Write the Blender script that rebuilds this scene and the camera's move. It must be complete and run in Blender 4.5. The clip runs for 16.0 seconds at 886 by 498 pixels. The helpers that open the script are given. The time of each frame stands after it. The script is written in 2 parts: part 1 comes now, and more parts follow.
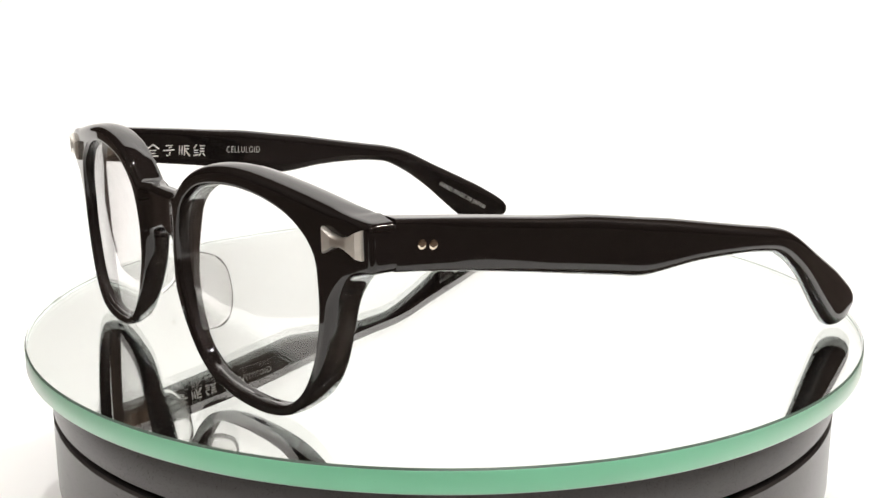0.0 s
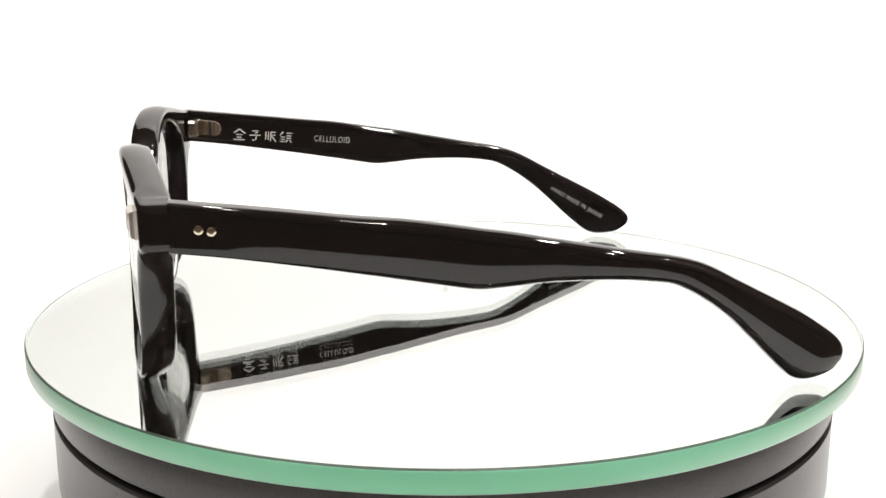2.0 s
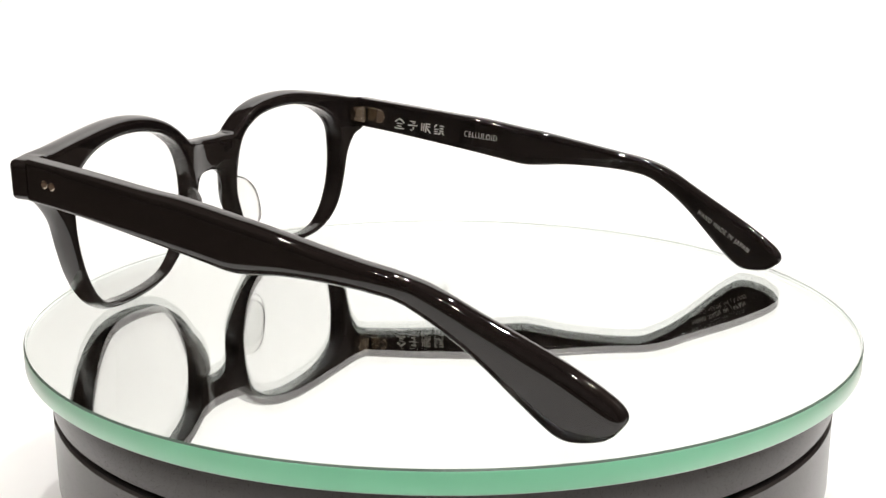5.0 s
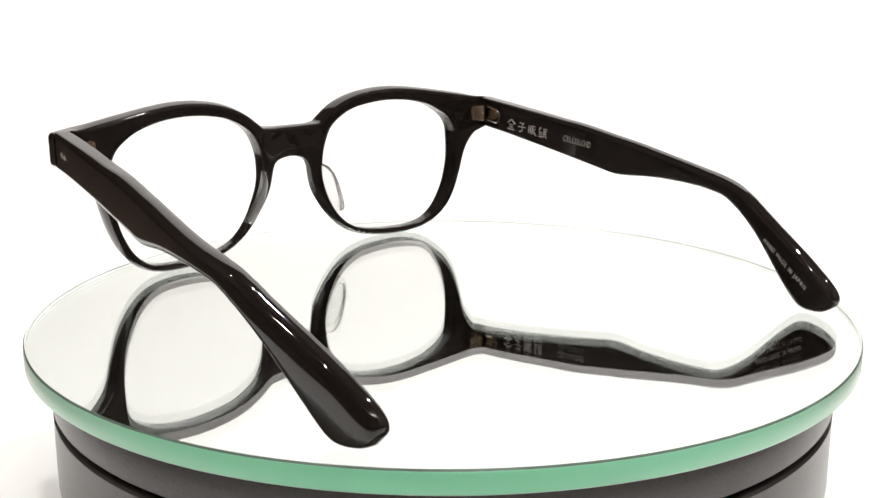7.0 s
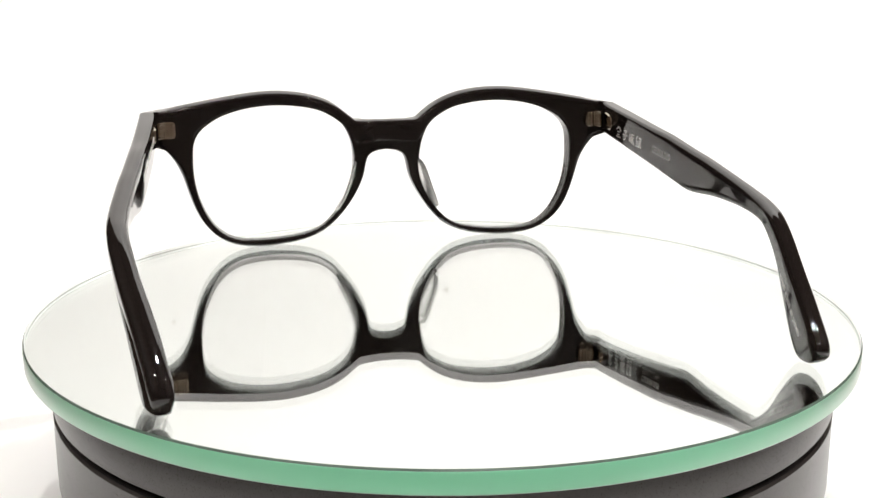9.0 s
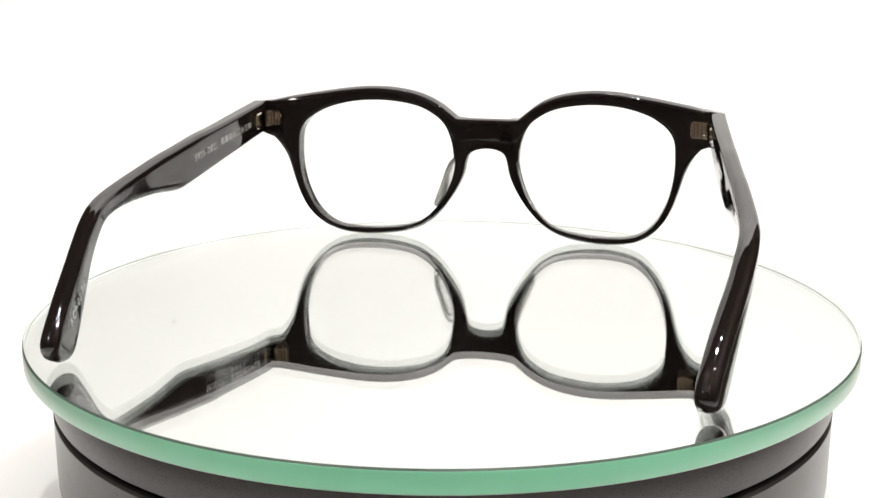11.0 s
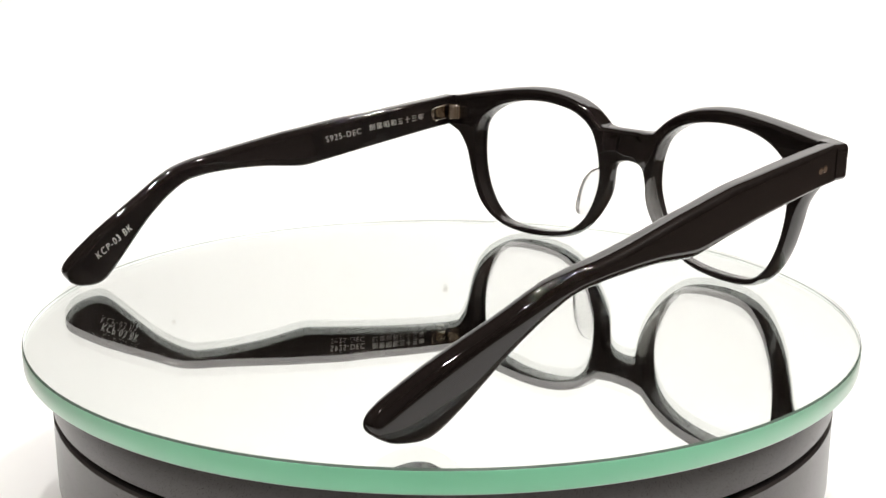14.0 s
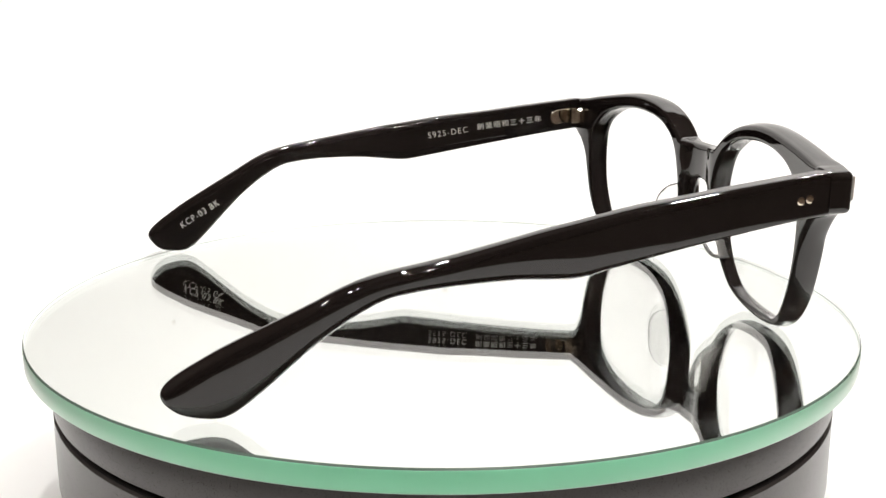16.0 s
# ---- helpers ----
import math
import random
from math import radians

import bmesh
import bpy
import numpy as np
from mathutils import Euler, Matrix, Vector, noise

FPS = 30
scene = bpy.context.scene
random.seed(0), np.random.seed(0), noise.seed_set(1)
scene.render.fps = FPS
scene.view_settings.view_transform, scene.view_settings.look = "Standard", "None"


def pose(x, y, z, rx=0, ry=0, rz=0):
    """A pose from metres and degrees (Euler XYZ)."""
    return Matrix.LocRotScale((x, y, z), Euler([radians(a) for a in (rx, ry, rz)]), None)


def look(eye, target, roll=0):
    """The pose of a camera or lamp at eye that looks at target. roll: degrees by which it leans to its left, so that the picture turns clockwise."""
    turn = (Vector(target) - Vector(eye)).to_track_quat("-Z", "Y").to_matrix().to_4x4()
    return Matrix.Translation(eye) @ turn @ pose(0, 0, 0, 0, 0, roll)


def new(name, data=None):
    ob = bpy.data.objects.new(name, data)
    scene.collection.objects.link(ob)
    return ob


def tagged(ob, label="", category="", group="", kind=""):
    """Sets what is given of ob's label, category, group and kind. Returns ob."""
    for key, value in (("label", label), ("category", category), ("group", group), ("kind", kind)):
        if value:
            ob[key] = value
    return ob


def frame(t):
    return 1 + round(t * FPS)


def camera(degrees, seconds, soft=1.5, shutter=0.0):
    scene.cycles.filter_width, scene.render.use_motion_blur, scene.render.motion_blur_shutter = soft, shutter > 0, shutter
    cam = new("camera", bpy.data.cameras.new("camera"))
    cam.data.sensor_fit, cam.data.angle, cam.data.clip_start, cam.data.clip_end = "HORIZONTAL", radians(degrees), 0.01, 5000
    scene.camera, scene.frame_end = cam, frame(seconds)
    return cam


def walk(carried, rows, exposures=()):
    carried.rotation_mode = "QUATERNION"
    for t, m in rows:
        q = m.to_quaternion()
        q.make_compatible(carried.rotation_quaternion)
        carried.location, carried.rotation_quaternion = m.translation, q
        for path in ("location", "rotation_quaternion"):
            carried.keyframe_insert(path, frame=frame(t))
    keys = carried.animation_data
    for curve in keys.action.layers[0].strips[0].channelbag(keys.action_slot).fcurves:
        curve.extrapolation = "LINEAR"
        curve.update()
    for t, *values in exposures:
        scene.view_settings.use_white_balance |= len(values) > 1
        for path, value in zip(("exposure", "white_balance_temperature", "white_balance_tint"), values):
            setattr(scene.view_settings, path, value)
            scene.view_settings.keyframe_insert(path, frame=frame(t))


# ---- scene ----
MM = 0.001

# ---------- camera: fixed, looking slightly down at the turntable ----------
cam = camera(42.12, 16.0)
EYE = Vector((0.0, -0.2789, 0.08213))
PITCH, PAN = 0.239403, -0.000134
AIM = EYE + Vector((math.sin(PAN) * math.cos(PITCH), math.cos(PAN) * math.cos(PITCH), -math.sin(PITCH)))
STAND = look(EYE, AIM, 0.093)
walk(cam, [(0.0, STAND), (16.0, STAND)], [(0.0, 0.0), (7.0, 0.0), (9.0, -0.05), (12.5, -0.07), (14.5, -0.05), (16.0, 0.0)])


def turn(t):
    """How far the platter has turned, in degrees, clockwise from above."""
    drift = np.interp(t, (0, 1, 2, 3, 4, 6, 8, 11, 13, 14, 15, 16), (0.28, 0.2, -0.02, -0.16, -0.19, -0.12, 0.02, 0.02, -0.12, -0.1, -0.04, 0.0))
    return float(drift) - math.degrees(0.217257 * t + 0.023246 * (t / 16.0) ** 2)


# ---------- world and lamps ----------
world = bpy.data.worlds.new("studio")
scene.world = world
world.use_nodes = True
world.node_tree.nodes["Background"].inputs["Color"].default_value = (0.985, 0.99, 1.0, 1)
world.node_tree.nodes["Background"].inputs["Strength"].default_value = 0.3


def bulb(x, y, z, watts, radius, colour=(1.0, 0.96, 0.9)):
    lamp = bpy.data.lights.new("ceiling_spot", "POINT")
    lamp.energy, lamp.shadow_soft_size, lamp.color = watts, radius, colour
    new("ceiling_spot", lamp).location = (x, y, z)


# spots in front, warm, in pairs and single
for bx, by, watts in ((-0.66, -0.62, 6.5), (-0.56, -0.68, 6.5), (0.16, -0.85, 6.5), (0.3, -0.82, 6.5), (0.75, -0.6, 5.0), (-0.9, -0.3, 4.0), (0.95, -0.1, 5.0)):
    bulb(bx, by, 1.15, watts, 0.015, (1.0, 0.93, 0.83))
# two pairs over the table
for bx, by, watts in ((-0.1, 0.0, 16.0), (0.02, 0.06, 16.0), (0.52, 0.02, 24.0), (0.66, 0.1, 24.0)):
    bulb(bx, by, 1.2, watts, 0.014, (1.0, 0.985, 0.96))


# ---------- materials ----------
def nodes_of(name):
    m = bpy.data.materials.new(name)
    m.use_nodes = True
    return m, m.node_tree, m.node_tree.nodes["Principled BSDF"]


def plain(name, colour, rough, metal=0.0, ior=1.5, transmission=0.0, bump=0.0, scale=400.0, spread=0.0):
    """A surface with a fine grain: noise moves its colour, roughness and relief."""
    m, tree, b = nodes_of(name)
    b.inputs["Base Color"].default_value = (*colour, 1)
    b.inputs["Roughness"].default_value = rough
    b.inputs["Metallic"].default_value = metal
    b.inputs["IOR"].default_value = ior
    b.inputs["Transmission Weight"].default_value = transmission
    if spread or bump:
        co = tree.nodes.new("ShaderNodeTexCoord")
        big, fine = tree.nodes.new("ShaderNodeTexNoise"), tree.nodes.new("ShaderNodeTexNoise")
        big.inputs["Scale"].default_value, fine.inputs["Scale"].default_value = scale * 0.15, scale
        for n in (big, fine):
            tree.links.new(co.outputs["Object"], n.inputs["Vector"])
        if spread:
            mix = tree.nodes.new("ShaderNodeMix")
            mix.data_type = "RGBA"
            mix.inputs["A"].default_value = (*[c * (1 - spread) for c in colour], 1)
            mix.inputs["B"].default_value = (*[min(1, c * (1 + spread)) for c in colour], 1)
            tree.links.new(big.outputs["Fac"], mix.inputs["Factor"])
            tree.links.new(mix.outputs["Result"], b.inputs["Base Color"])
            ramp = tree.nodes.new("ShaderNodeMapRange")
            ramp.inputs["To Min"].default_value, ramp.inputs["To Max"].default_value = rough * 0.7, rough * 1.3
            tree.links.new(fine.outputs["Fac"], ramp.inputs["Value"])
            tree.links.new(ramp.outputs["Result"], b.inputs["Roughness"])
        if bump:
            bp = tree.nodes.new("ShaderNodeBump")
            bp.inputs["Strength"].default_value, bp.inputs["Distance"].default_value = 1.0, bump
            tree.links.new(big.outputs["Fac"], bp.inputs["Height"])
            tree.links.new(bp.outputs["Normal"], b.inputs["Normal"])
    return m


CELLULOID = plain("black_celluloid", (0.0085, 0.0066, 0.0062), 0.025, ior=1.5, bump=0.00002, scale=300, spread=0.2)
SILVER = plain("brushed_silver", (0.72, 0.68, 0.62), 0.36, metal=1.0, bump=0.00003, scale=3000, spread=0.12)
HINGE = plain("hinge_metal", (0.66, 0.6, 0.5), 0.1, metal=1.0, scale=2500, spread=0.15)
RIVET = plain("polished_rivet", (0.66, 0.58, 0.47), 0.07, metal=1.0, scale=2500, spread=0.1)
FOIL = plain("silver_foil", (0.8, 0.79, 0.77), 0.42, metal=1.0, scale=5000, spread=0.1)
LENS = plain("clear_lens", (1, 1, 1), 0.0, ior=1.5, transmission=1.0)
PAD = plain("clear_acetate", (0.97, 0.965, 0.96), 0.06, ior=1.45, transmission=0.9)
GLASS = plain("green_float_glass", (0.992, 0.999, 0.992), 0.0, ior=1.52, transmission=1.0)
EDGE = plain("ground_glass_edge", (0.23, 0.72, 0.45), 0.32, ior=1.5, scale=600, spread=0.06)
tree = EDGE.node_tree
glow, both = tree.nodes.new("ShaderNodeBsdfTranslucent"), tree.nodes.new("ShaderNodeMixShader")
glow.inputs["Color"].default_value = (0.68, 0.96, 0.81, 1)
both.inputs["Fac"].default_value = 0.5
tree.links.new(tree.nodes["Principled BSDF"].outputs["BSDF"], both.inputs[1])
tree.links.new(glow.outputs["BSDF"], both.inputs[2])
# a ground edge shines grey where it is seen aslant
shine, slant, curve, sum_up = (tree.nodes.new(k) for k in ("ShaderNodeBsdfGlossy", "ShaderNodeLayerWeight", "ShaderNodeMath", "ShaderNodeMixShader"))
shine.inputs["Color"].default_value = (0.9, 0.91, 0.9, 1)
shine.inputs["Roughness"].default_value = 0.45
slant.inputs["Blend"].default_value = 0.5
curve.operation = "POWER"
curve.inputs[1].default_value = 1.7
tree.links.new(slant.outputs["Facing"], curve.inputs[0])
tree.links.new(curve.outputs["Value"], sum_up.inputs["Fac"])
tree.links.new(both.outputs["Shader"], sum_up.inputs[1])
tree.links.new(shine.outputs["BSDF"], sum_up.inputs[2])
tree.links.new(sum_up.outputs["Shader"], tree.nodes["Material Output"].inputs["Surface"])
# white for an added ring that only lightens the far edge of the plate
RING_WHITE = plain("edge_lightening_white", (0.9, 0.905, 0.9), 0.6, scale=900, spread=0.03)
BEVEL = plain("polished_glass_bevel", (0.1, 0.145, 0.12), 0.25, ior=1.52, scale=600, spread=0.1)
MIRROR = plain("silvering", (0.915, 0.948, 0.935), 0.0, metal=1.0)
PLASTIC = plain("black_satin_plastic", (0.046, 0.042, 0.042), 0.3, scale=4000, spread=0.05)
# near-black, with the shade inside the groove put into the colour
GROOVE = plain("groove_shade", (0.008, 0.008, 0.008), 0.5, scale=900, spread=0.1)
PAPER = plain("white_paper", (0.88, 0.88, 0.88), 0.7, scale=30, spread=0.02)
TABLE = plain("dark_table", (0.062, 0.043, 0.034), 0.5, bump=0.0001, scale=200, spread=0.3)
STAIN = plain("grey_stain", (0.62, 0.61, 0.59), 0.8, scale=300, spread=0.1)


# ---------- mesh helpers ----------
def part(name, bm, material, parent=None, label="", smooth=True, closed=True):
    me = bpy.data.meshes.new(name)
    if closed:
        bmesh.ops.recalc_face_normals(bm, faces=bm.faces)
    bm.to_mesh(me)
    bm.free()
    me.materials.append(material)
    if smooth:
        me.shade_smooth()
        me.set_sharp_from_angle(angle=radians(38))
    ob = new(name, me)
    ob.parent = parent
    return tagged(ob, label)


def spline(pts, per=6):
    """An open Catmull-Rom curve through the points."""
    p = [np.array(q, float) for q in pts]
    p = [2 * p[0] - p[1]] + p + [2 * p[-1] - p[-2]]
    out = []
    for i in range(1, len(p) - 2):
        for k in range(per):
            u = k / per
            a, b, c, d = p[i - 1], p[i], p[i + 1], p[i + 2]
            out.append(0.5 * (2 * b + (c - a) * u + (2 * a - 5 * b + 4 * c - d) * u * u + (3 * b - a - 3 * c + d) * u ** 3))
    out.append(p[-2])
    return np.array(out)


def even(line, step):
    """The curve cut into even steps."""
    d = np.r_[0, np.cumsum(np.linalg.norm(np.diff(line, axis=0), axis=1))]
    n = max(2, int(round(d[-1] / step)) + 1)
    s = np.linspace(0, d[-1], n)
    return np.stack([np.interp(s, d, line[:, k]) for k in range(line.shape[1])], 1)


def smoothstep(a, b, x):
    u = min(1.0, max(0.0, (x - a) / (b - a)))
    return u * u * (3 - 2 * u)


def loft(bm, rings, close_ring=True, caps=True, close_rows=False):
    """Faces between rings of equal count."""
    vs = [[bm.verts.new(p) for p in r] for r in rings]
    n = len(vs[0])
    rows = len(vs)
    for i in range(rows if close_rows else rows - 1):
        a, b = vs[i], vs[(i + 1) % rows]
        for k in range(n if close_ring else n - 1):
            bm.faces.new((a[k], a[(k + 1) % n], b[(k + 1) % n], b[k]))
    if caps:
        bm.faces.new(vs[0][::-1])
        bm.faces.new(vs[-1])
    return vs


def lathe(profile, segments=192):
    """A turned body about the z axis from (radius, z) pairs."""
    bm = bmesh.new()
    rings = [[(r * math.cos(a), r * math.sin(a), z) for r, z in profile]
             for a in (2 * math.pi * k / segments for k in range(segments))]
    loft(bm, rings, close_ring=False, caps=False, close_rows=True)
    return bm


def disc(bm, r, z, segments=192):
    bm.faces.new([bm.verts.new((r * math.cos(a), r * math.sin(a), z)) for a in (2 * math.pi * k / segments for k in range(segments))])


# ---------- structure: table, paper sweep ----------
TABLE_Z = -0.052
bm = bmesh.new()
bmesh.ops.create_cube(bm, size=1.0)
bmesh.ops.scale(bm, vec=(2.6, 3.2, 0.03), verts=bm.verts)
bmesh.ops.translate(bm, vec=(0, -0.35, TABLE_Z - 0.019), verts=bm.verts)
ob = part("floor", bm, TABLE, smooth=False)
tagged(ob, "dark table top in front of the white sweep", "table top", kind="structure")

sweep = [(-0.36, TABLE_Z), (-0.1, TABLE_Z), (0.15, TABLE_Z), (0.3, TABLE_Z)] + [(0.45 + 0.25 * math.sin(a), TABLE_Z + 0.25 - 0.25 * math.cos(a)) for a in np.linspace(0, math.pi / 2, 14)] + [(0.70, 1.3)]
bm = bmesh.new()
loft(bm, [[(u * (0.24 + 0.34 * smoothstep(0.1, 0.6, y)), y, z) for y, z in sweep] for u in np.linspace(-1, 1, 7)], close_ring=False, caps=False)
backdrop = part("backdrop", bm, PAPER)
tagged(backdrop, "plain white paper sweep behind the turntable", "backdrop", kind="structure")

# dark walls of the room beside the table
tall = 2.3
for name, x, y, wide, deep in (("wall_left", -1.25, -0.35, 0.1, 3.1), ("wall_right", 1.25, -0.35, 0.1, 3.1), ("wall_front", 0.0, -1.85, 2.4, 0.1), ("wall_back", 0.0, 1.15, 2.4, 0.1)):
    bm = bmesh.new()
    bmesh.ops.create_cube(bm, size=1.0)
    bmesh.ops.scale(bm, vec=(wide, deep, tall), verts=bm.verts)
    bmesh.ops.translate(bm, vec=(x, y, TABLE_Z + tall / 2), verts=bm.verts)
    tagged(part(name, bm, TABLE, smooth=False), "plain dark wall round the table", "wall", kind="structure")

bm = bmesh.new()
bmesh.ops.create_cube(bm, size=1.0)
bmesh.ops.scale(bm, vec=(2.6, 3.2, 0.05), verts=bm.verts)
bmesh.ops.translate(bm, vec=(0, -0.35, TABLE_Z + tall + 0.027), verts=bm.verts)
tagged(part("ceiling", bm, TABLE, smooth=False), "plain dark ceiling over the table", "ceiling", kind="structure")

# ---------- turntable ----------
turntable = tagged(new("turntable"), "round black plastic display turntable with a narrow groove", "turntable")
turntable.location.z = TABLE_Z
R_BASE = 0.0948
z0 = -TABLE_Z
platter = part("platter", lathe([(0.0005, z0 - 0.0047), (R_BASE - 0.0006, z0 - 0.0047), (R_BASE, z0 - 0.0058), (R_BASE, z0 - 0.0150), (R_BASE - 0.0005, z0 - 0.0155), (0.0005, z0 - 0.0155)]), PLASTIC, turntable)
# recessed core of the groove, coloured near-black for the shade in the gap
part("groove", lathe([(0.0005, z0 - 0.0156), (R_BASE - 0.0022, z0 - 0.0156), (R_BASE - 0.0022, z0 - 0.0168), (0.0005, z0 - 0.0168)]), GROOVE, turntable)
part("base", lathe([(0.0005, z0 - 0.0169), (R_BASE - 0.0005, z0 - 0.0169), (R_BASE, z0 - 0.0174), (R_BASE, z0 - 0.034), (R_BASE - 0.001, z0 - 0.038), (R_BASE - 0.004, z0 - 0.043),
                    (R_BASE - 0.01, 0.0), (0.0005, 0.0)]), PLASTIC, turntable)

# ---------- glass disc with a silvered back ----------
T_GLASS, R_GLASS, CH = 0.0049, 0.100, 0.0004
LIFT = 0.0004
plate = tagged(new("glass_plate"), "round mirrored glass plate with a green ground edge", "glass plate")
plate.location.z = LIFT - T_GLASS
bm = bmesh.new()
disc(bm, R_GLASS - CH, T_GLASS)
part("top_face", bm, GLASS, plate, "clear polished glass", smooth=False, closed=False).visible_shadow = False
bm = bmesh.new()
disc(bm, R_GLASS - 0.0003, 0.0005)
part("mirror_back", bm, MIRROR, plate, "silvered mirror coating", smooth=False, closed=False)
part("ground_edge", lathe([(R_GLASS - 0.0001, T_GLASS - CH), (R_GLASS, T_GLASS - CH - 0.0002), (R_GLASS, 0.0003), (R_GLASS - 0.0003, 0.0)], 256), EDGE, plate, "pale green ground edge", closed=False)
# added white ring, no real layer: the far edge looks light through the glass
part("lightening_ring", lathe([(R_GLASS - 0.0004, T_GLASS - CH), (R_GLASS - 0.0004, 0.0006)], 256), RING_WHITE, plate, "added white ring that makes the far edge look light", closed=False)
# added ring: its dark colour imitates the refraction line at the far edge
part("refraction_line", lathe([(R_GLASS - 0.0006, 0.0012), (R_GLASS - 0.0006, 0.0006)], 256), BEVEL, plate, "added dark ring that imitates the thin refraction line", closed=False)
part("bevel", lathe([(R_GLASS - CH, T_GLASS), (R_GLASS - 0.0001, T_GLASS - CH)], 256), BEVEL, plate, "grey-green polished bevel", closed=False)

# ---------- the spectacles ----------
AXIS = Vector((-2.24, 61.08, 0))  # the turning axis in the spectacles' own millimetres
spectacles = tagged(new("spectacles"), "black celluloid spectacles with clear lenses, open temples", "glasses")


def to_plate(bm):
    """From the spectacles' own millimetres to metres about the turning axis."""
    for v in bm.verts:
        v.co = (v.co - AXIS) * MM
    return bm


def sheet_y(x, z):
    """The curved front surface of the frame before the bridge is let in."""
    worn = (0.7 if x > 0 else 0.0) * math.exp(-((abs(x) - 55) / 17) ** 2)
    return -13.4 + 0.00145 * x * x - 0.018 * z + worn


def front_y(x, z):
    return sheet_y(x, z) + 1.4 * (1 - smoothstep(6.0, 8.6, abs(x)))


def back_y(x, z):
    y = sheet_y(x, z) + 4.7 + 1.9 * max(smoothstep(8, 34, z), smoothstep(38, 58, abs(x))) - 1.1 * (1 - smoothstep(3.0, 9.0, abs(x)))
    x = abs(x)
    return y + (-1.4 - y) * smoothstep(64.0, 67.0, x) * smoothstep(28, 33, z)


def centred(x):
    u = min(1.0, abs(x) / 71.0)
    return x - 0.95 * (1 - u ** (0.9 if x > 0 else 3))


INNER = [(58.0, 24), (57.7, 28.5), (57.0, 33.2), (55.2, 36.4), (52, 38.9), (47.5, 40.9), (41.3, 42.4), (34.7, 43.0), (28.1, 42.7), (21.2, 41.4), (16.4, 39.1), (13.0, 36.2),
         (11.0, 32), (10.4, 27), (10.9, 21.5), (12.8, 16), (15.2, 11.2), (18.4, 7.2), (22.1, 4.6), (27.5, 3.2), (34.5, 2.6), (41.5, 2.8), (46.5, 3.8), (50.6, 6.1), (53.6, 9.6),
         (56, 14.5), (57.4, 19.3)]


def drawn_in(line):
    """The lower rim runs a little nearer to the nose than the upper."""
    return [(x - 0.6 * smoothstep(33, 22, z) * smoothstep(-1, 6, z) * smoothstep(4, 8, x), z) for x, z in line]


INNER = [(x - 0.6 * smoothstep(43, 54, x), z + 0.25 * smoothstep(12, 5, z)) for x, z in drawn_in(INNER)]
LENS_MID = np.array((34.1, 22.5))
inner_line = spline(INNER[-3:] + INNER + INNER[:3], 8)[24:24 + 8 * len(INNER)]
OUTER = [even(spline(drawn_in(s)), 0.75) for s in (
    [(69.9, 33.35), (70.75, 33.75), (71.1, 34.6), (71.1, 38), (71.1, 40.9), (70.75, 41.75), (69.9, 42.15)],
    [(69.9, 42.15), (64.5, 42.9), (58, 44.0), (50, 45.3), (42, 46.4), (35.5, 46.9), (29.5, 46.7), (23.5, 45.8), (18.5, 44.2), (14.5, 42.1), (11.5, 39.8), (9.3, 38.0)],
    [(9.3, 38.0), (5, 37.75), (0, 37.7)],
    [(0, 37.7), (0, 33), (0, 28.4)],
    [(0, 28.4), (2.8, 28.0), (5.2, 26.8), (6.4, 24.3), (7.3, 21), (9.1, 16.8), (11.6, 12.6), (14.1, 9.2), (17.3, 5.9), (21.4, 3.1), (26.5, 1.4), (32, 0.65), (37, 0.45), (41.8, 0.8),
     (46.6, 2.0), (51, 4.5), (54.8, 8.7), (57.4, 13.6), (59.2, 19), (60.5, 23.6), (61.9, 27.3), (63.8, 30.4), (65.8, 32.3), (68, 33.05), (69.9, 33.35)])]


def inner_at(angle):
    """The point of the lens opening seen from its middle under that angle."""
    d = inner_line - LENS_MID
    a = np.arctan2(d[:, 1], d[:, 0])
    order = np.argsort(a)
    r = np.interp(angle, a[order], np.linalg.norm(d, axis=1)[order], period=2 * math.pi)
    return LENS_MID + r * np.array((math.cos(angle), math.sin(angle)))


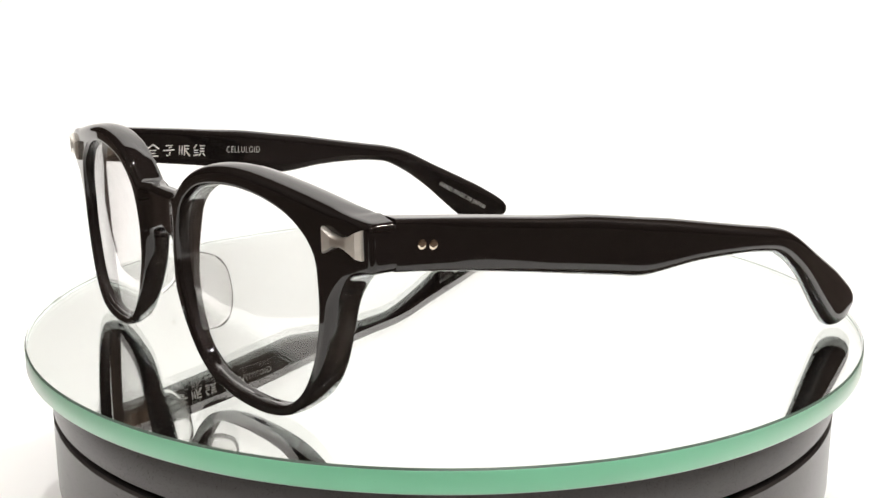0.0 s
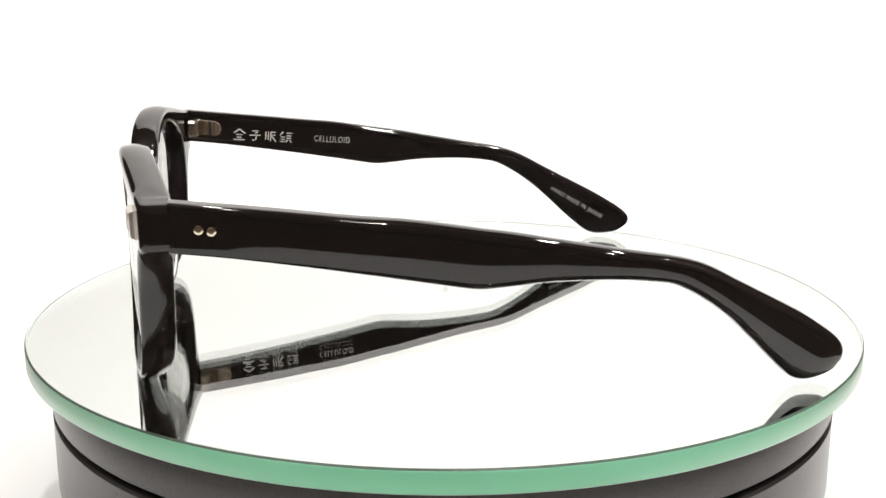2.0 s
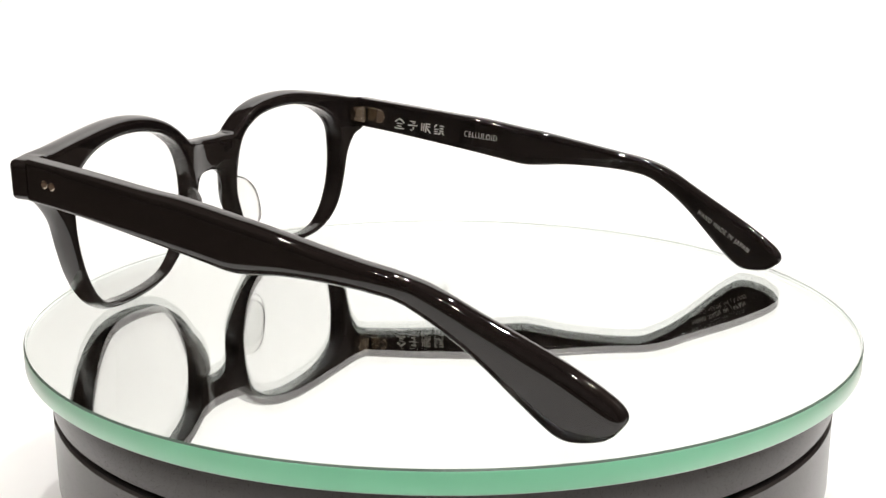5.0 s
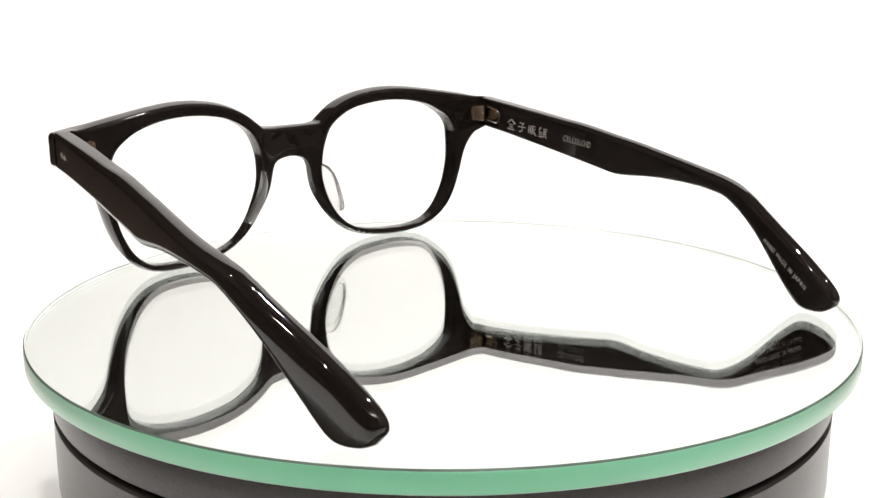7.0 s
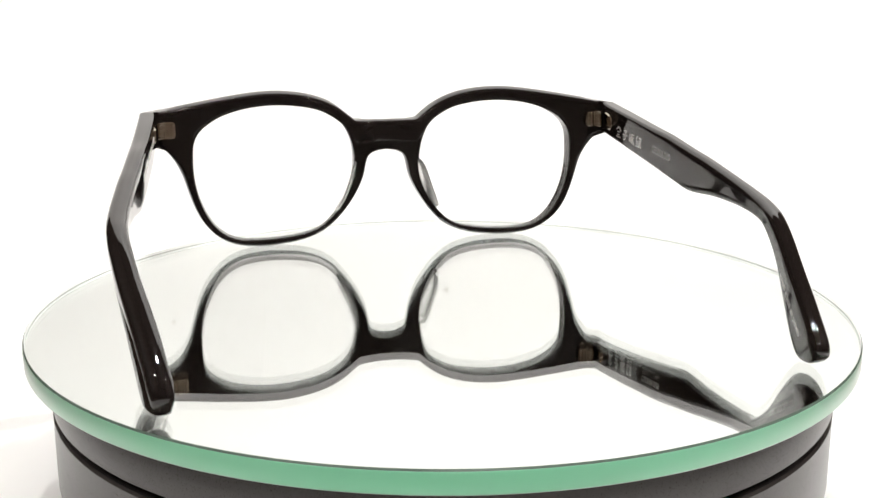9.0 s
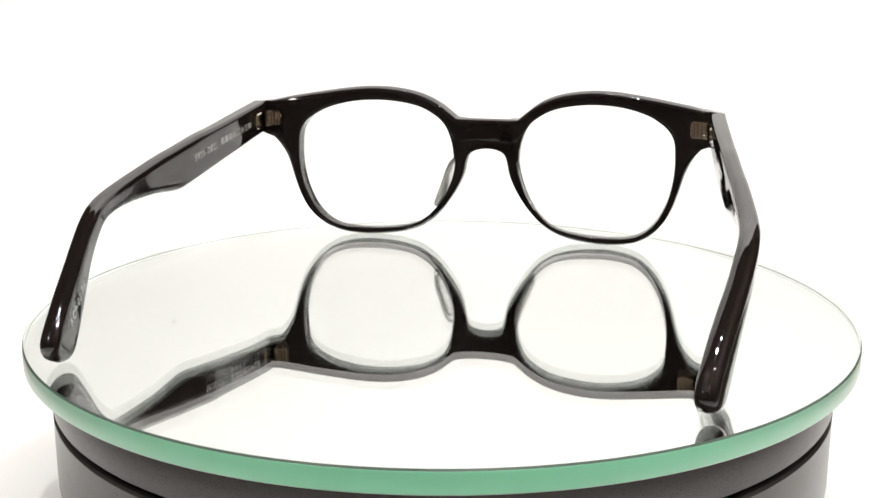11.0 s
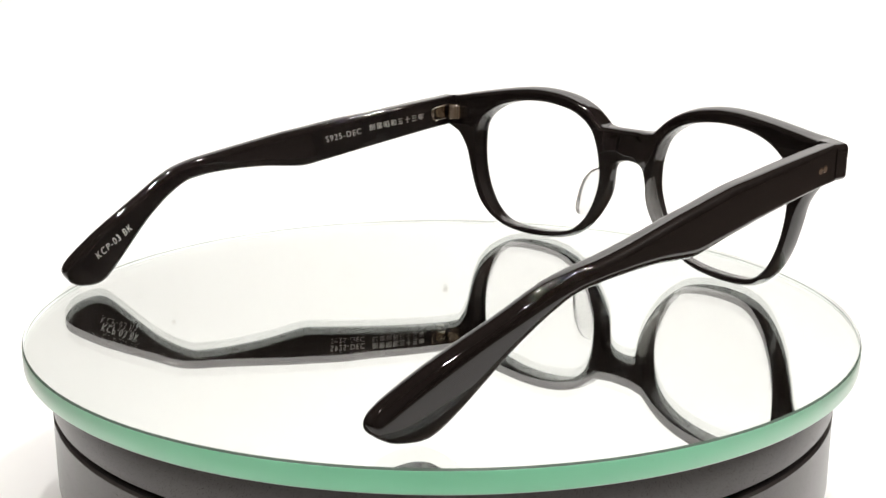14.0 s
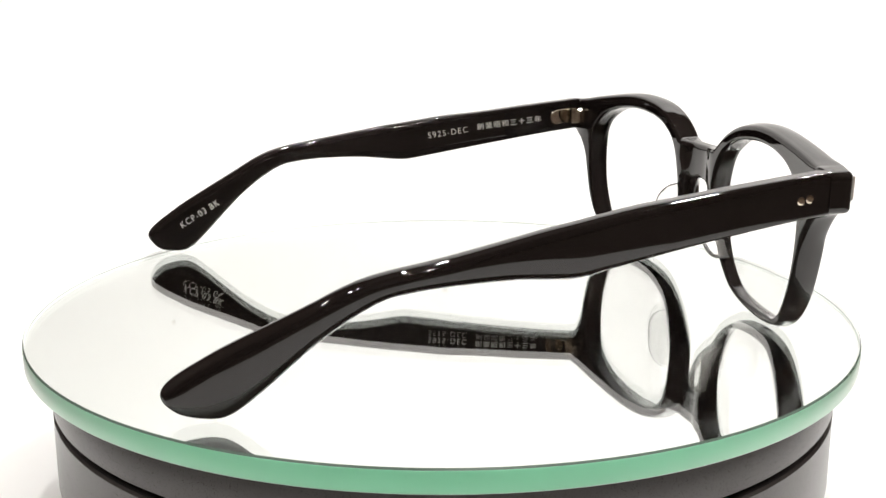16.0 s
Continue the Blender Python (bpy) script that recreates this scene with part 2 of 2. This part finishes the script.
def build_front():
    outer = np.concatenate([s[:-1] for s in OUTER])
    n = len(outer)
    d = outer - LENS_MID
    ang = np.unwrap(np.arctan2(d[:, 1], d[:, 0]))
    step = np.arange(n)
    ang = np.maximum.accumulate(ang - 0.001 * step) + 0.001 * step
    ang = np.minimum(ang, ang[0] + 2 * math.pi - 0.001 * (n - step))
    for _ in range(6):
        ext = np.r_[ang[-1] - 2 * math.pi, ang, ang[0] + 2 * math.pi]
        ang = 0.25 * ext[:-2] + 0.5 * ext[1:-1] + 0.25 * ext[2:]
    inner = np.array([inner_at(a) for a in ang])
    tan_o, tan_i = np.roll(outer, -1, 0) - np.roll(outer, 1, 0), np.roll(inner, -1, 0) - np.roll(inner, 1, 0)
    nor = lambda t: np.stack([-t[:, 1], t[:, 0]], 1) / np.maximum(1e-9, np.linalg.norm(t, axis=1))[:, None]
    n_o, n_i = nor(tan_o), -nor(tan_i)
    top_end, low_end = [False] * n, [False] * n
    for i in range(n):
        if outer[i, 0] < 1e-6:
            top, low = abs(outer[i, 1] - 37.7) < 1e-3, abs(outer[i, 1] - 28.4) < 1e-3
            top_end[i], low_end[i] = top, low
            n_o[i] = (0, -1) if top else (0, 1) if low else (0, 0)
    R_I = 0.75
    arc = [math.radians(a) for a in (0, 22, 45, 68, 90)]
    bm = bmesh.new()
    for side in (1, -1):
        rings = []
        for i in range(n):
            po, pi = outer[i], inner[i]
            low = smoothstep(0.5, 0.95, n_o[i][1]) * smoothstep(26, 8, po[1])
            # generous rounding where the rim is wide enough, tight at the hinge end
            broad = smoothstep(2.4, 4.2, np.linalg.norm(po - pi)) * smoothstep(66, 60, po[0])
            R_O = 0.85 + 0.75 * broad + 0.35 * smoothstep(66, 70, po[0])
            draft, R_B = 0.2 + 0.35 * low, 0.75 + 0.35 * low + 0.4 * broad * (1 - low)
            if po[0] > 65.5:
                draft, R_B = 0.0, 0.03
            fo, fi = po + n_o[i] * R_O, pi + n_i[i] * R_I
            pb = po + n_o[i] * draft
            fb = po + n_o[i] * (draft + R_B)
            if po[0] < 1e-6:
                fo = np.array((0.0, min(37.7 - R_O, max(28.4 + R_O, fo[1]))))
                pb = np.array((0.0, min(37.7 - draft, max(28.4 + draft, pb[1]))))
                fb = np.array((0.0, min(37.7 - draft - R_B, max(28.4 + draft + R_B, fb[1]))))
            ring = []
            for u in (0, 0.08, 0.25, 0.5, 0.75, 0.92, 1):
                q = fi + (fo - fi) * u
                ring.append((q, 0, 0.0))
            for a in arc[1:]:
                ring.append((fo + (po - fo) * math.sin(a), 0, R_O * (1 - math.cos(a))))
            out = -n_o[i] * 0.3 * smoothstep(12, 18, po[0]) * smoothstep(66, 60, po[0])
            if po[0] < 1e-6 and not (top_end[i] or low_end[i]):
                out = out * 0
            for u in (0.12, 0.32, 0.5, 0.68, 0.88):
                q = po + (pb - po) * u + out * (1 - (2 * u - 1) ** 2)
                ring.append((q, u, (1 - u) * R_O - u * R_B))
            for a in arc[::-1][:-1]:
                ring.append((fb + (pb - fb) * math.sin(a), 1, -R_B * (1 - math.cos(a))))
            for u in (1, 0.92, 0.75, 0.5, 0.25, 0.08, 0):
                ring.append((fi + (fb - fi) * u, 1, 0.0))
            for a in arc[1:]:
                ring.append((fi + (pi - fi) * math.sin(a), 1, -R_I * (1 - math.cos(a))))
            ring.append((pi, 1, -R_I - 0.35))
            ring.append((pi, 0, 1.5 * R_I + 0.35))
            for a in arc[::-1][:-1]:
                ring.append((fi + (pi - fi) * math.sin(a), 0, 1.5 * R_I * (1 - math.cos(a))))
            ring = [(centred(side * q[0]), (1 - b) * front_y(side * q[0], q[1]) + b * back_y(side * q[0], q[1]) + dy, q[1]) for q, b, dy in ring]
            rings.append(ring)
        loft(bm, rings, close_ring=True, caps=False, close_rows=True)
    bmesh.ops.remove_doubles(bm, verts=bm.verts, dist=0.002)
    middle = [f for f in bm.faces if all(abs(v.co.x + 0.95) < 0.004 for v in f.verts)]
    bmesh.ops.delete(bm, geom=middle, context="FACES")
    return to_plate(bm)


front = part("front_frame", build_front(), CELLULOID, spectacles)


def build_lens(side):
    bm = bmesh.new()
    rings = 10
    angles = [2 * math.pi * k / 96 for k in range(96)]
    edge = [LENS_MID + (inner_at(a) - LENS_MID) * 1.012 for a in angles]
    for face, sign in ((0, 1), (1, -1)):
        loops = []
        for j in range(1, rings + 1):
            u = j / rings
            loop = []
            for e in edge:
                q = LENS_MID + (e - LENS_MID) * u
                y = sheet_y(side * q[0], q[1]) + 1.6 + 1.5 * face - 0.9 * (1 - u * u)
                loop.append((centred(side * q[0]), y, q[1]))
            loops.append(loop)
        vs = loft(bm, loops, caps=False)
        bm.faces.new(vs[0])
        if face == 0:
            rim_a = vs[-1]
        else:
            for k in range(96):
                bm.faces.new((rim_a[k], rim_a[(k + 1) % 96], vs[-1][(k + 1) % 96], vs[-1][k]))
    return to_plate(bm)


for side in (1, -1):
    lens = part("lens", build_lens(side), LENS, spectacles, "clear demo lens")
    lens.visible_shadow = False


def build_pad(side):
    """A clear rounded fin behind the nose side of the rim."""
    path = spline([(9.4, 25.5), (9.8, 22.0), (10.9, 18.2), (12.8, 14.2), (15.2, 10.6)], 6)
    n = len(path)
    bm = bmesh.new()
    rings = []
    for i, (x, z) in enumerate(path):
        u = i / (n - 1)
        reach = 5.6 * (1 - abs(2 * u - 1) ** 2.4) ** 0.6 + 0.15
        y0 = back_y(side * x, z) - 1.5
        ring = []
        for v, w in ((0, -1.1), (0.35, -1.05), (0.7, -0.9), (0.9, -0.6), (1.0, 0.0), (0.9, 0.6), (0.7, 0.9), (0.35, 1.05), (0, 1.1)):
            out = 0.35 * v * reach
            ring.append((centred(side * (x + out + 0.5 * w)), y0 + v * (reach + 1.2), z + 0.3 * w - 0.25 * v * reach * (u - 0.3)))
        rings.append(ring)
    loft(bm, rings)
    return to_plate(bm)


for side in (1, -1):
    part("nose_pad", build_pad(side), PAD, spectacles, "clear nose pad")

# ---------- temples ----------
TEMPLE = [(-1.41, 42.2, -1.41, 33.35), (8, 41.15, 8, 32.2), (20, 39.65, 20, 30.35), (31, 38.25, 31, 28.5), (40, 37.3, 40, 26.9), (47.5, 36.15, 47.5, 25.55),
          (54, 35.1, 53.3, 24.6), (60, 34.2, 58.5, 24.8), (68, 32.7, 66, 25.45), (76, 31.2, 74, 25.55), (84, 29.75, 82, 25.25), (90, 28.7, 87.5, 24.6),
          (95.5, 27.25, 90.9, 23.9), (100, 25.3, 94.6, 22.15), (105, 22.6, 99.1, 19.35), (110, 19.95, 104.2, 15.4), (115, 17.3, 108.4, 11.5), (120, 14.6, 112.5, 7.5),
          (124.2, 12.2, 116.2, 4.1), (127.8, 10.05, 118.9, 2.0), (130.2, 8.25, 121.2, 1.15), (131.4, 6.7, 124.0, 1.15), (131.6, 5.4, 127.3, 1.75), (131.2, 4.4, 129.6, 3.0)]
HALF = 2.15


def temple_x(side, y):
    """The middle of the temple's thickness."""
    ys = [0, 20, 45, 62, 80, 90, 99, 106, 114, 125, 134]
    xs = [68.75, 69.65, 71.35, 72.95, 74.25, 74.2, 72.95, 71.4, 69.3, 66.9, 65.0]
    return float(np.mean([np.interp(y + d, ys, xs) for d in (-5, -2.5, 0, 2.5, 5)]))


def build_temple(side):
    st = spline(TEMPLE, 4)
    n = len(st)
    bm = bmesh.new()
    rings = []
    for i, (ty, tz, by, bz) in enumerate(st):
        tilt = side * 0.4 * smoothstep(30, 90, ty)
        tz, bz = tz + 0.1 + 0.25 * smoothstep(0, 25, ty) + tilt, bz + 0.9 * tilt * smoothstep(124, 112, by)
        # each temple is filed a little differently along its back and at its tip
        high = (0.2 + 0.36 * smoothstep(20, 50, ty)) if side == 1 else 0.2 * smoothstep(10, 40, ty)
        tz += high * smoothstep(131, 120, ty)
        if side == -1:
            ty, by = ty + 0.5 * smoothstep(105, 125, ty), by + 0.5 * smoothstep(105, 125, by)
        top, low = np.array((ty, tz)), np.array((by, bz))
        h = np.linalg.norm(top - low)
        left = (n - 1 - i) / 14.0
        half = HALF * math.sqrt(max(0.02, 1 - max(0.0, 1 - left) ** 2.2))
        r = min(0.7 + 1.1 * smoothstep(4, 60, ty) + 0.7 * smoothstep(85, 115, ty), half * 0.97, h * 0.45)
        # rounded rectangle, going round from the outer lower corner
        ring = []
        eps = 0.12
        for cx, cz in ((1, 0), (1, 1), (-1, 1), (-1, 0)):
            quarter = [(math.sin(a), math.cos(a)) for a in (math.radians(18 * k) for k in range(6))]
            if (cx, cz) in ((1, 1), (-1, 0)):
                quarter = quarter[::-1]
            pts = [(cx * (half - r + r * fx), (r - r * fz) if cz == 0 else h - r + r * fz) for fx, fz in quarter]
            side_pt = (cx * half, r + (h - 2 * r) * eps if cz == 0 else h - r - (h - 2 * r) * eps)
            flat_pt = (cx * (half - r) * 0.7, 0.0 if cz == 0 else h)
            pts = [flat_pt] + pts + [side_pt] if (cx, cz) in ((1, 0), (-1, 1)) else [side_pt] + pts + [flat_pt]
            ring += [(x, w / h) for x, w in pts]
        # gentle crown on the outer face
        pts = []
        for x, w in ring:
            q = low + (top - low) * w
            crown = (0.42 + 0.4 * smoothstep(100, 122, q[0])) * smoothstep(0, 18, q[0]) * (1 - (2 * w - 1) ** 2) if x > 0 else 0.0
            pts.append((side * (temple_x(side, q[0]) + x + crown), q[0], q[1]))
        rings.append(pts)
    loft(bm, rings)
    return to_plate(bm)


def inner_x(side, y):
    return side * (temple_x(side, y) - HALF - 0.06)


def outer_x(side, y):
    return side * (temple_x(side, y) + HALF + 0.42 * smoothstep(0, 18, y) * 0.97)


def flat_text(body, height, a, b, side, parent, name="lettering", label=""):
    """Foil letters on the temple's inner face, from a to b (y, z of the baseline's ends)."""
    cu = bpy.data.curves.new(name, "FONT")
    cu.body = body
    cu.extrude = 0.02
    cu.offset = -0.012 if body.isascii() else 0.0
    cu.space_character = 1.2
    tmp = new("letters", cu)
    dg = bpy.context.evaluated_depsgraph_get()
    me = bpy.data.meshes.new_from_object(tmp.evaluated_get(dg))
    bpy.data.objects.remove(tmp)
    xs, ys = [v.co.x for v in me.vertices], [v.co.y for v in me.vertices]
    w, h = max(xs) - min(xs), max(ys) - min(ys)
    pa, pb = Vector((inner_x(side, a[0]), a[0], a[1])), Vector((inner_x(side, b[0]), b[0], b[1]))
    along = pb - pa
    ax = along.normalized()
    nrm = Vector((-side, 0, 0))
    up = nrm.cross(ax).normalized()
    nrm = ax.cross(up)
    for v in me.vertices:
        u, t = (v.co.x - min(xs)) / w, (v.co.y - min(ys)) / h
        q = pa + along * u + up * (t * height)
        q.x = inner_x(side, q.y) - side * v.co.z
        v.co = (q - AXIS) * MM
    me.materials.clear()
    me.materials.append(FOIL)
    ob = new(name, me)
    ob.parent = parent
    return tagged(ob, label)


def foil_strokes(glyphs, height, a, b, side, parent, label):
    """A foil mark on the temple made of tapered strokes: each sign is a list of strokes (x, z, x, z, width) in a unit square."""
    bm = bmesh.new()
    pa, pb = Vector((inner_x(side, a[0]), a[0], a[1])), Vector((inner_x(side, b[0]), b[0], b[1]))
    ax = (pb - pa).normalized()
    nrm = Vector((-side, 0, 0))
    up = nrm.cross(ax).normalized()
    pitch = (pb - pa).length / len(glyphs)
    for g, strokes in enumerate(glyphs):
        for x0, za, x1, zb, w in strokes:
            d = np.array((x1 - x0, zb - za))
            d = d / np.linalg.norm(d)
            n = np.array((-d[1], d[0])) * w * 0.5
            line = [np.array((x0, za)) - d * 0.02, np.array((x0, za)), np.array((x1, zb)) - d * w * 0.6, np.array((x1, zb)) + d * 0.03]
            rim = [line[0] + n * 0.6, line[1] + n, line[2] + n * 0.85, line[3] + n * 0.25, line[3] - n * 0.25, line[2] - n * 1.15, line[1] - n, line[0] - n * 0.6]
            rings = []
            for lift in (0.0, 0.03):
                ring = []
                for x, z in rim:
                    q = pa + ax * (pitch * (g + 0.78 * x)) + up * (z * height)
                    ring.append((inner_x(side, q.y) - side * lift, q.y, q.z))
                rings.append(ring)
            loft(bm, rings)
    part("foil_mark", to_plate(bm), FOIL, parent, label, smooth=False)


def rounded_plate(outline, x0, x1):
    """A plate from an outline in (y, z), between two x, with its outer edge eased."""
    bm = bmesh.new()
    mid = np.mean(outline, axis=0)
    rings = [[(x, *(mid + (np.array(q) - mid) * s)) for q in outline] for x, s in ((x0, 1.0), (x0 + (x1 - x0) * 0.6, 1.0), (x1, 0.9))]
    loft(bm, rings)
    return to_plate(bm)


def upright(x, y, za, zb, r, seg=20, lean=0.0):
    bm = bmesh.new()
    e = 0.12
    rings = [[(x + q * math.cos(a), y + q * math.sin(a) + lean * (z - za), z) for a in (2 * math.pi * k / seg for k in range(seg))]
             for z, q in ((za, r - e), (za + e, r), (zb - e, r), (zb, r - e))]
    loft(bm, rings)
    return to_plate(bm)


def stud(x, y, z, r, side):
    bm = bmesh.new()
    rings = [[(x + side * d, y + q * math.cos(a), z + q * math.sin(a)) for a in (2 * math.pi * k / 24 for k in range(24))]
             for d, q in ((-0.6, r), (0.02, r), (0.05, r * 0.95), (0.056, r * 0.5), (0.058, r * 0.1))]
    loft(bm, rings)
    return to_plate(bm)


for side in (1, -1):
    temple = part("temple", build_temple(side), CELLULOID, spectacles)
    for y in (3.7, 5.9) if side == 1 else (3.2, 5.2):
        part("rivet", stud(outer_x(side, y), y, (38.05 if side == 1 else 37.45) - 0.14 * y, 0.86, side), RIVET, temple, "silver rivet")
    if side == -1:
        foil_strokes([
            [(0.48, 1.0, 0.05, 0.62, 0.11), (0.52, 0.98, 0.97, 0.64, 0.13), (0.24, 0.5, 0.78, 0.52, 0.08), (0.3, 0.26, 0.7, 0.27, 0.1), (0.06, 0.03, 0.95, 0.06, 0.11)],
            [(0.24, 0.9, 0.78, 0.94, 0.09), (0.7, 0.8, 0.5, 0.7, 0.1), (0.05, 0.5, 0.97, 0.57, 0.1), (0.6, 0.4, 0.58, 0.12, 0.11), (0.3, 0.1, 0.48, 0.06, 0.11)],
            [(0.1, 0.9, 0.1, 0.16, 0.09), (0.32, 0.9, 0.32, 0.16, 0.09), (0.1, 0.54, 0.3, 0.54, 0.07), (0.52, 0.94, 0.52, 0.08, 0.1), (0.6, 0.9, 0.9, 0.9, 0.1), (0.6, 0.64, 0.9, 0.64, 0.1), (0.62, 0.5, 0.98, 0.04, 0.13)],
            [(0.24, 1.0, 0.02, 0.66, 0.1), (0.06, 0.52, 0.42, 0.54, 0.08), (0.06, 0.32, 0.4, 0.33, 0.08), (0.03, 0.08, 0.42, 0.14, 0.09), (0.52, 0.9, 0.98, 0.9, 0.09), (0.56, 0.66, 0.92, 0.66, 0.11), (0.56, 0.44, 0.92, 0.44, 0.11),
             (0.64, 0.28, 0.5, 0.03, 0.1), (0.8, 0.28, 0.98, 0.06, 0.1)]],
            3.2, (10.9, 33.5), (28.9, 31.8), side, temple, "silver foil maker's mark")
        flat_text("CELLULOID", 1.75, (34.6, 32.25), (45.1, 31.2), side, temple, label="silver foil lettering")
        flat_text("HAND MADE IN JAPAN", 1.7, (107.4, 14.7), (122.7, 5.9), side, temple, label="silver foil lettering")
    else:
        flat_text("S925-DEC", 1.75, (46.5, 31.3), (34.1, 32.9), side, temple, label="silver foil lettering")
        flat_text("\u5275\u696d\u662d\u548c\u4e09\u5341\u4e09\u5e74", 2.0, (31.2, 33.5), (10.6, 35.6), side, temple, label="silver foil lettering")
        flat_text("KCP-03 BK", 1.9, (121.7, 8.1), (110.6, 14.1), side, temple, label="silver foil lettering")
    # hinge: plate let into the temple, stacked knuckles, plate on the front
    ys = [(1.2, 35.2), (6.0, 34.6), (7.2, 35.2), (7.7, 36.8), (7.3, 38.3), (6.2, 39.0), (1.2, 39.7)]
    hinge = part("hinge", rounded_plate(ys, side * (temple_x(side, 4) - HALF + 0.38), side * (temple_x(side, 4) - HALF - 0.25)), HINGE, temple, "silver barrel hinge")
    for k in range(7):
        za = 35.1 + 0.68 * k
        part("knuckle", upright(side * (temple_x(side, 0) - HALF - 1.3), 0.2 + (0.1 if k % 2 else 0), za, za + 0.62, 1.25), HINGE, temple)
    bm = bmesh.new()
    xa = side * (temple_x(side, 0) - HALF - 1.0)
    xb = side * 62.0
    loft(bm, [[(x, y, z) for x, z in ((xa, 35.2), (xa, 39.7), (xb, 39.9), (xb + side * -0.7, 39.2), (xb + side * -0.7, 35.8), (xb, 35.1))] for y in (-1.5, 0.35)])
    part("front_leaf", to_plate(bm), HINGE, front, "silver hinge leaf")
    for k in range(4):
        part("rib", upright(xb + side * (0.2 + 0.95 * k), 0.3, 35.5, 39.4, 0.36, 12), HINGE, front)
    # bow-shaped metal ornament on the front
    bow = [(x + 0.15, z) for x, z in [(59.6, 40.2), (61.6, 39.4), (64.2, 39.0), (66.8, 39.6), (69.4, 41.0), (69.4, 35.9), (66.8, 37.0), (64.2, 37.4), (61.6, 36.7), (59.6, 35.5)]]
    bm = bmesh.new()
    mid = np.array((64.55, 38.1))
    rings = []
    for lift, s in ((-0.5, 1.0), (0.6, 1.0), (1.0, 0.86), (1.25, 0.45)):
        rings.append([(side * q[0], front_y(side * q[0], q[1]) - lift - (0.25 if abs(q[0] - 64.55) > 3.5 else 0) * (s < 1), q[1]) for q in (mid + (np.array(b) - mid) * s for b in bow)])
    loft(bm, rings)
    part("ornament", to_plate(bm), SILVER, front, "bow-shaped silver rivet plate")

# specks on the paper, seen in the mirror
for x, z, r in ((-0.239, 0.222, 0.0024), (0.002, 0.192, 0.0028), (-0.266, 0.198, 0.0016), (0.166, 0.149, 0.002)):
    bm = bmesh.new()
    bmesh.ops.create_circle(bm, cap_ends=True, segments=14, radius=r * 0.72)
    for v in bm.verts:
        v.co = (x + v.co.x * 1.1, 0.6996 - 0.002, z + v.co.y)
    part("speck", bm, STAIN, backdrop, "small grey speck", smooth=False)


# ---------- what moves ----------
def motions():
    times = [float(k) for k in range(17)]
    walk(spectacles, [(t, pose(0, 0, 0, 0, 0, -54.39 + turn(t))) for t in times])
    rows = []
    for t in times:
        m = pose(0, 0, 0, 0, 0, turn(t)) @ pose(0.0003, 0, LIFT - T_GLASS)
        rows.append((t, m))
    walk(plate, rows)
    walk(platter, [(t, pose(0, 0, 0, 0, 0, turn(t))) for t in times])


motions()
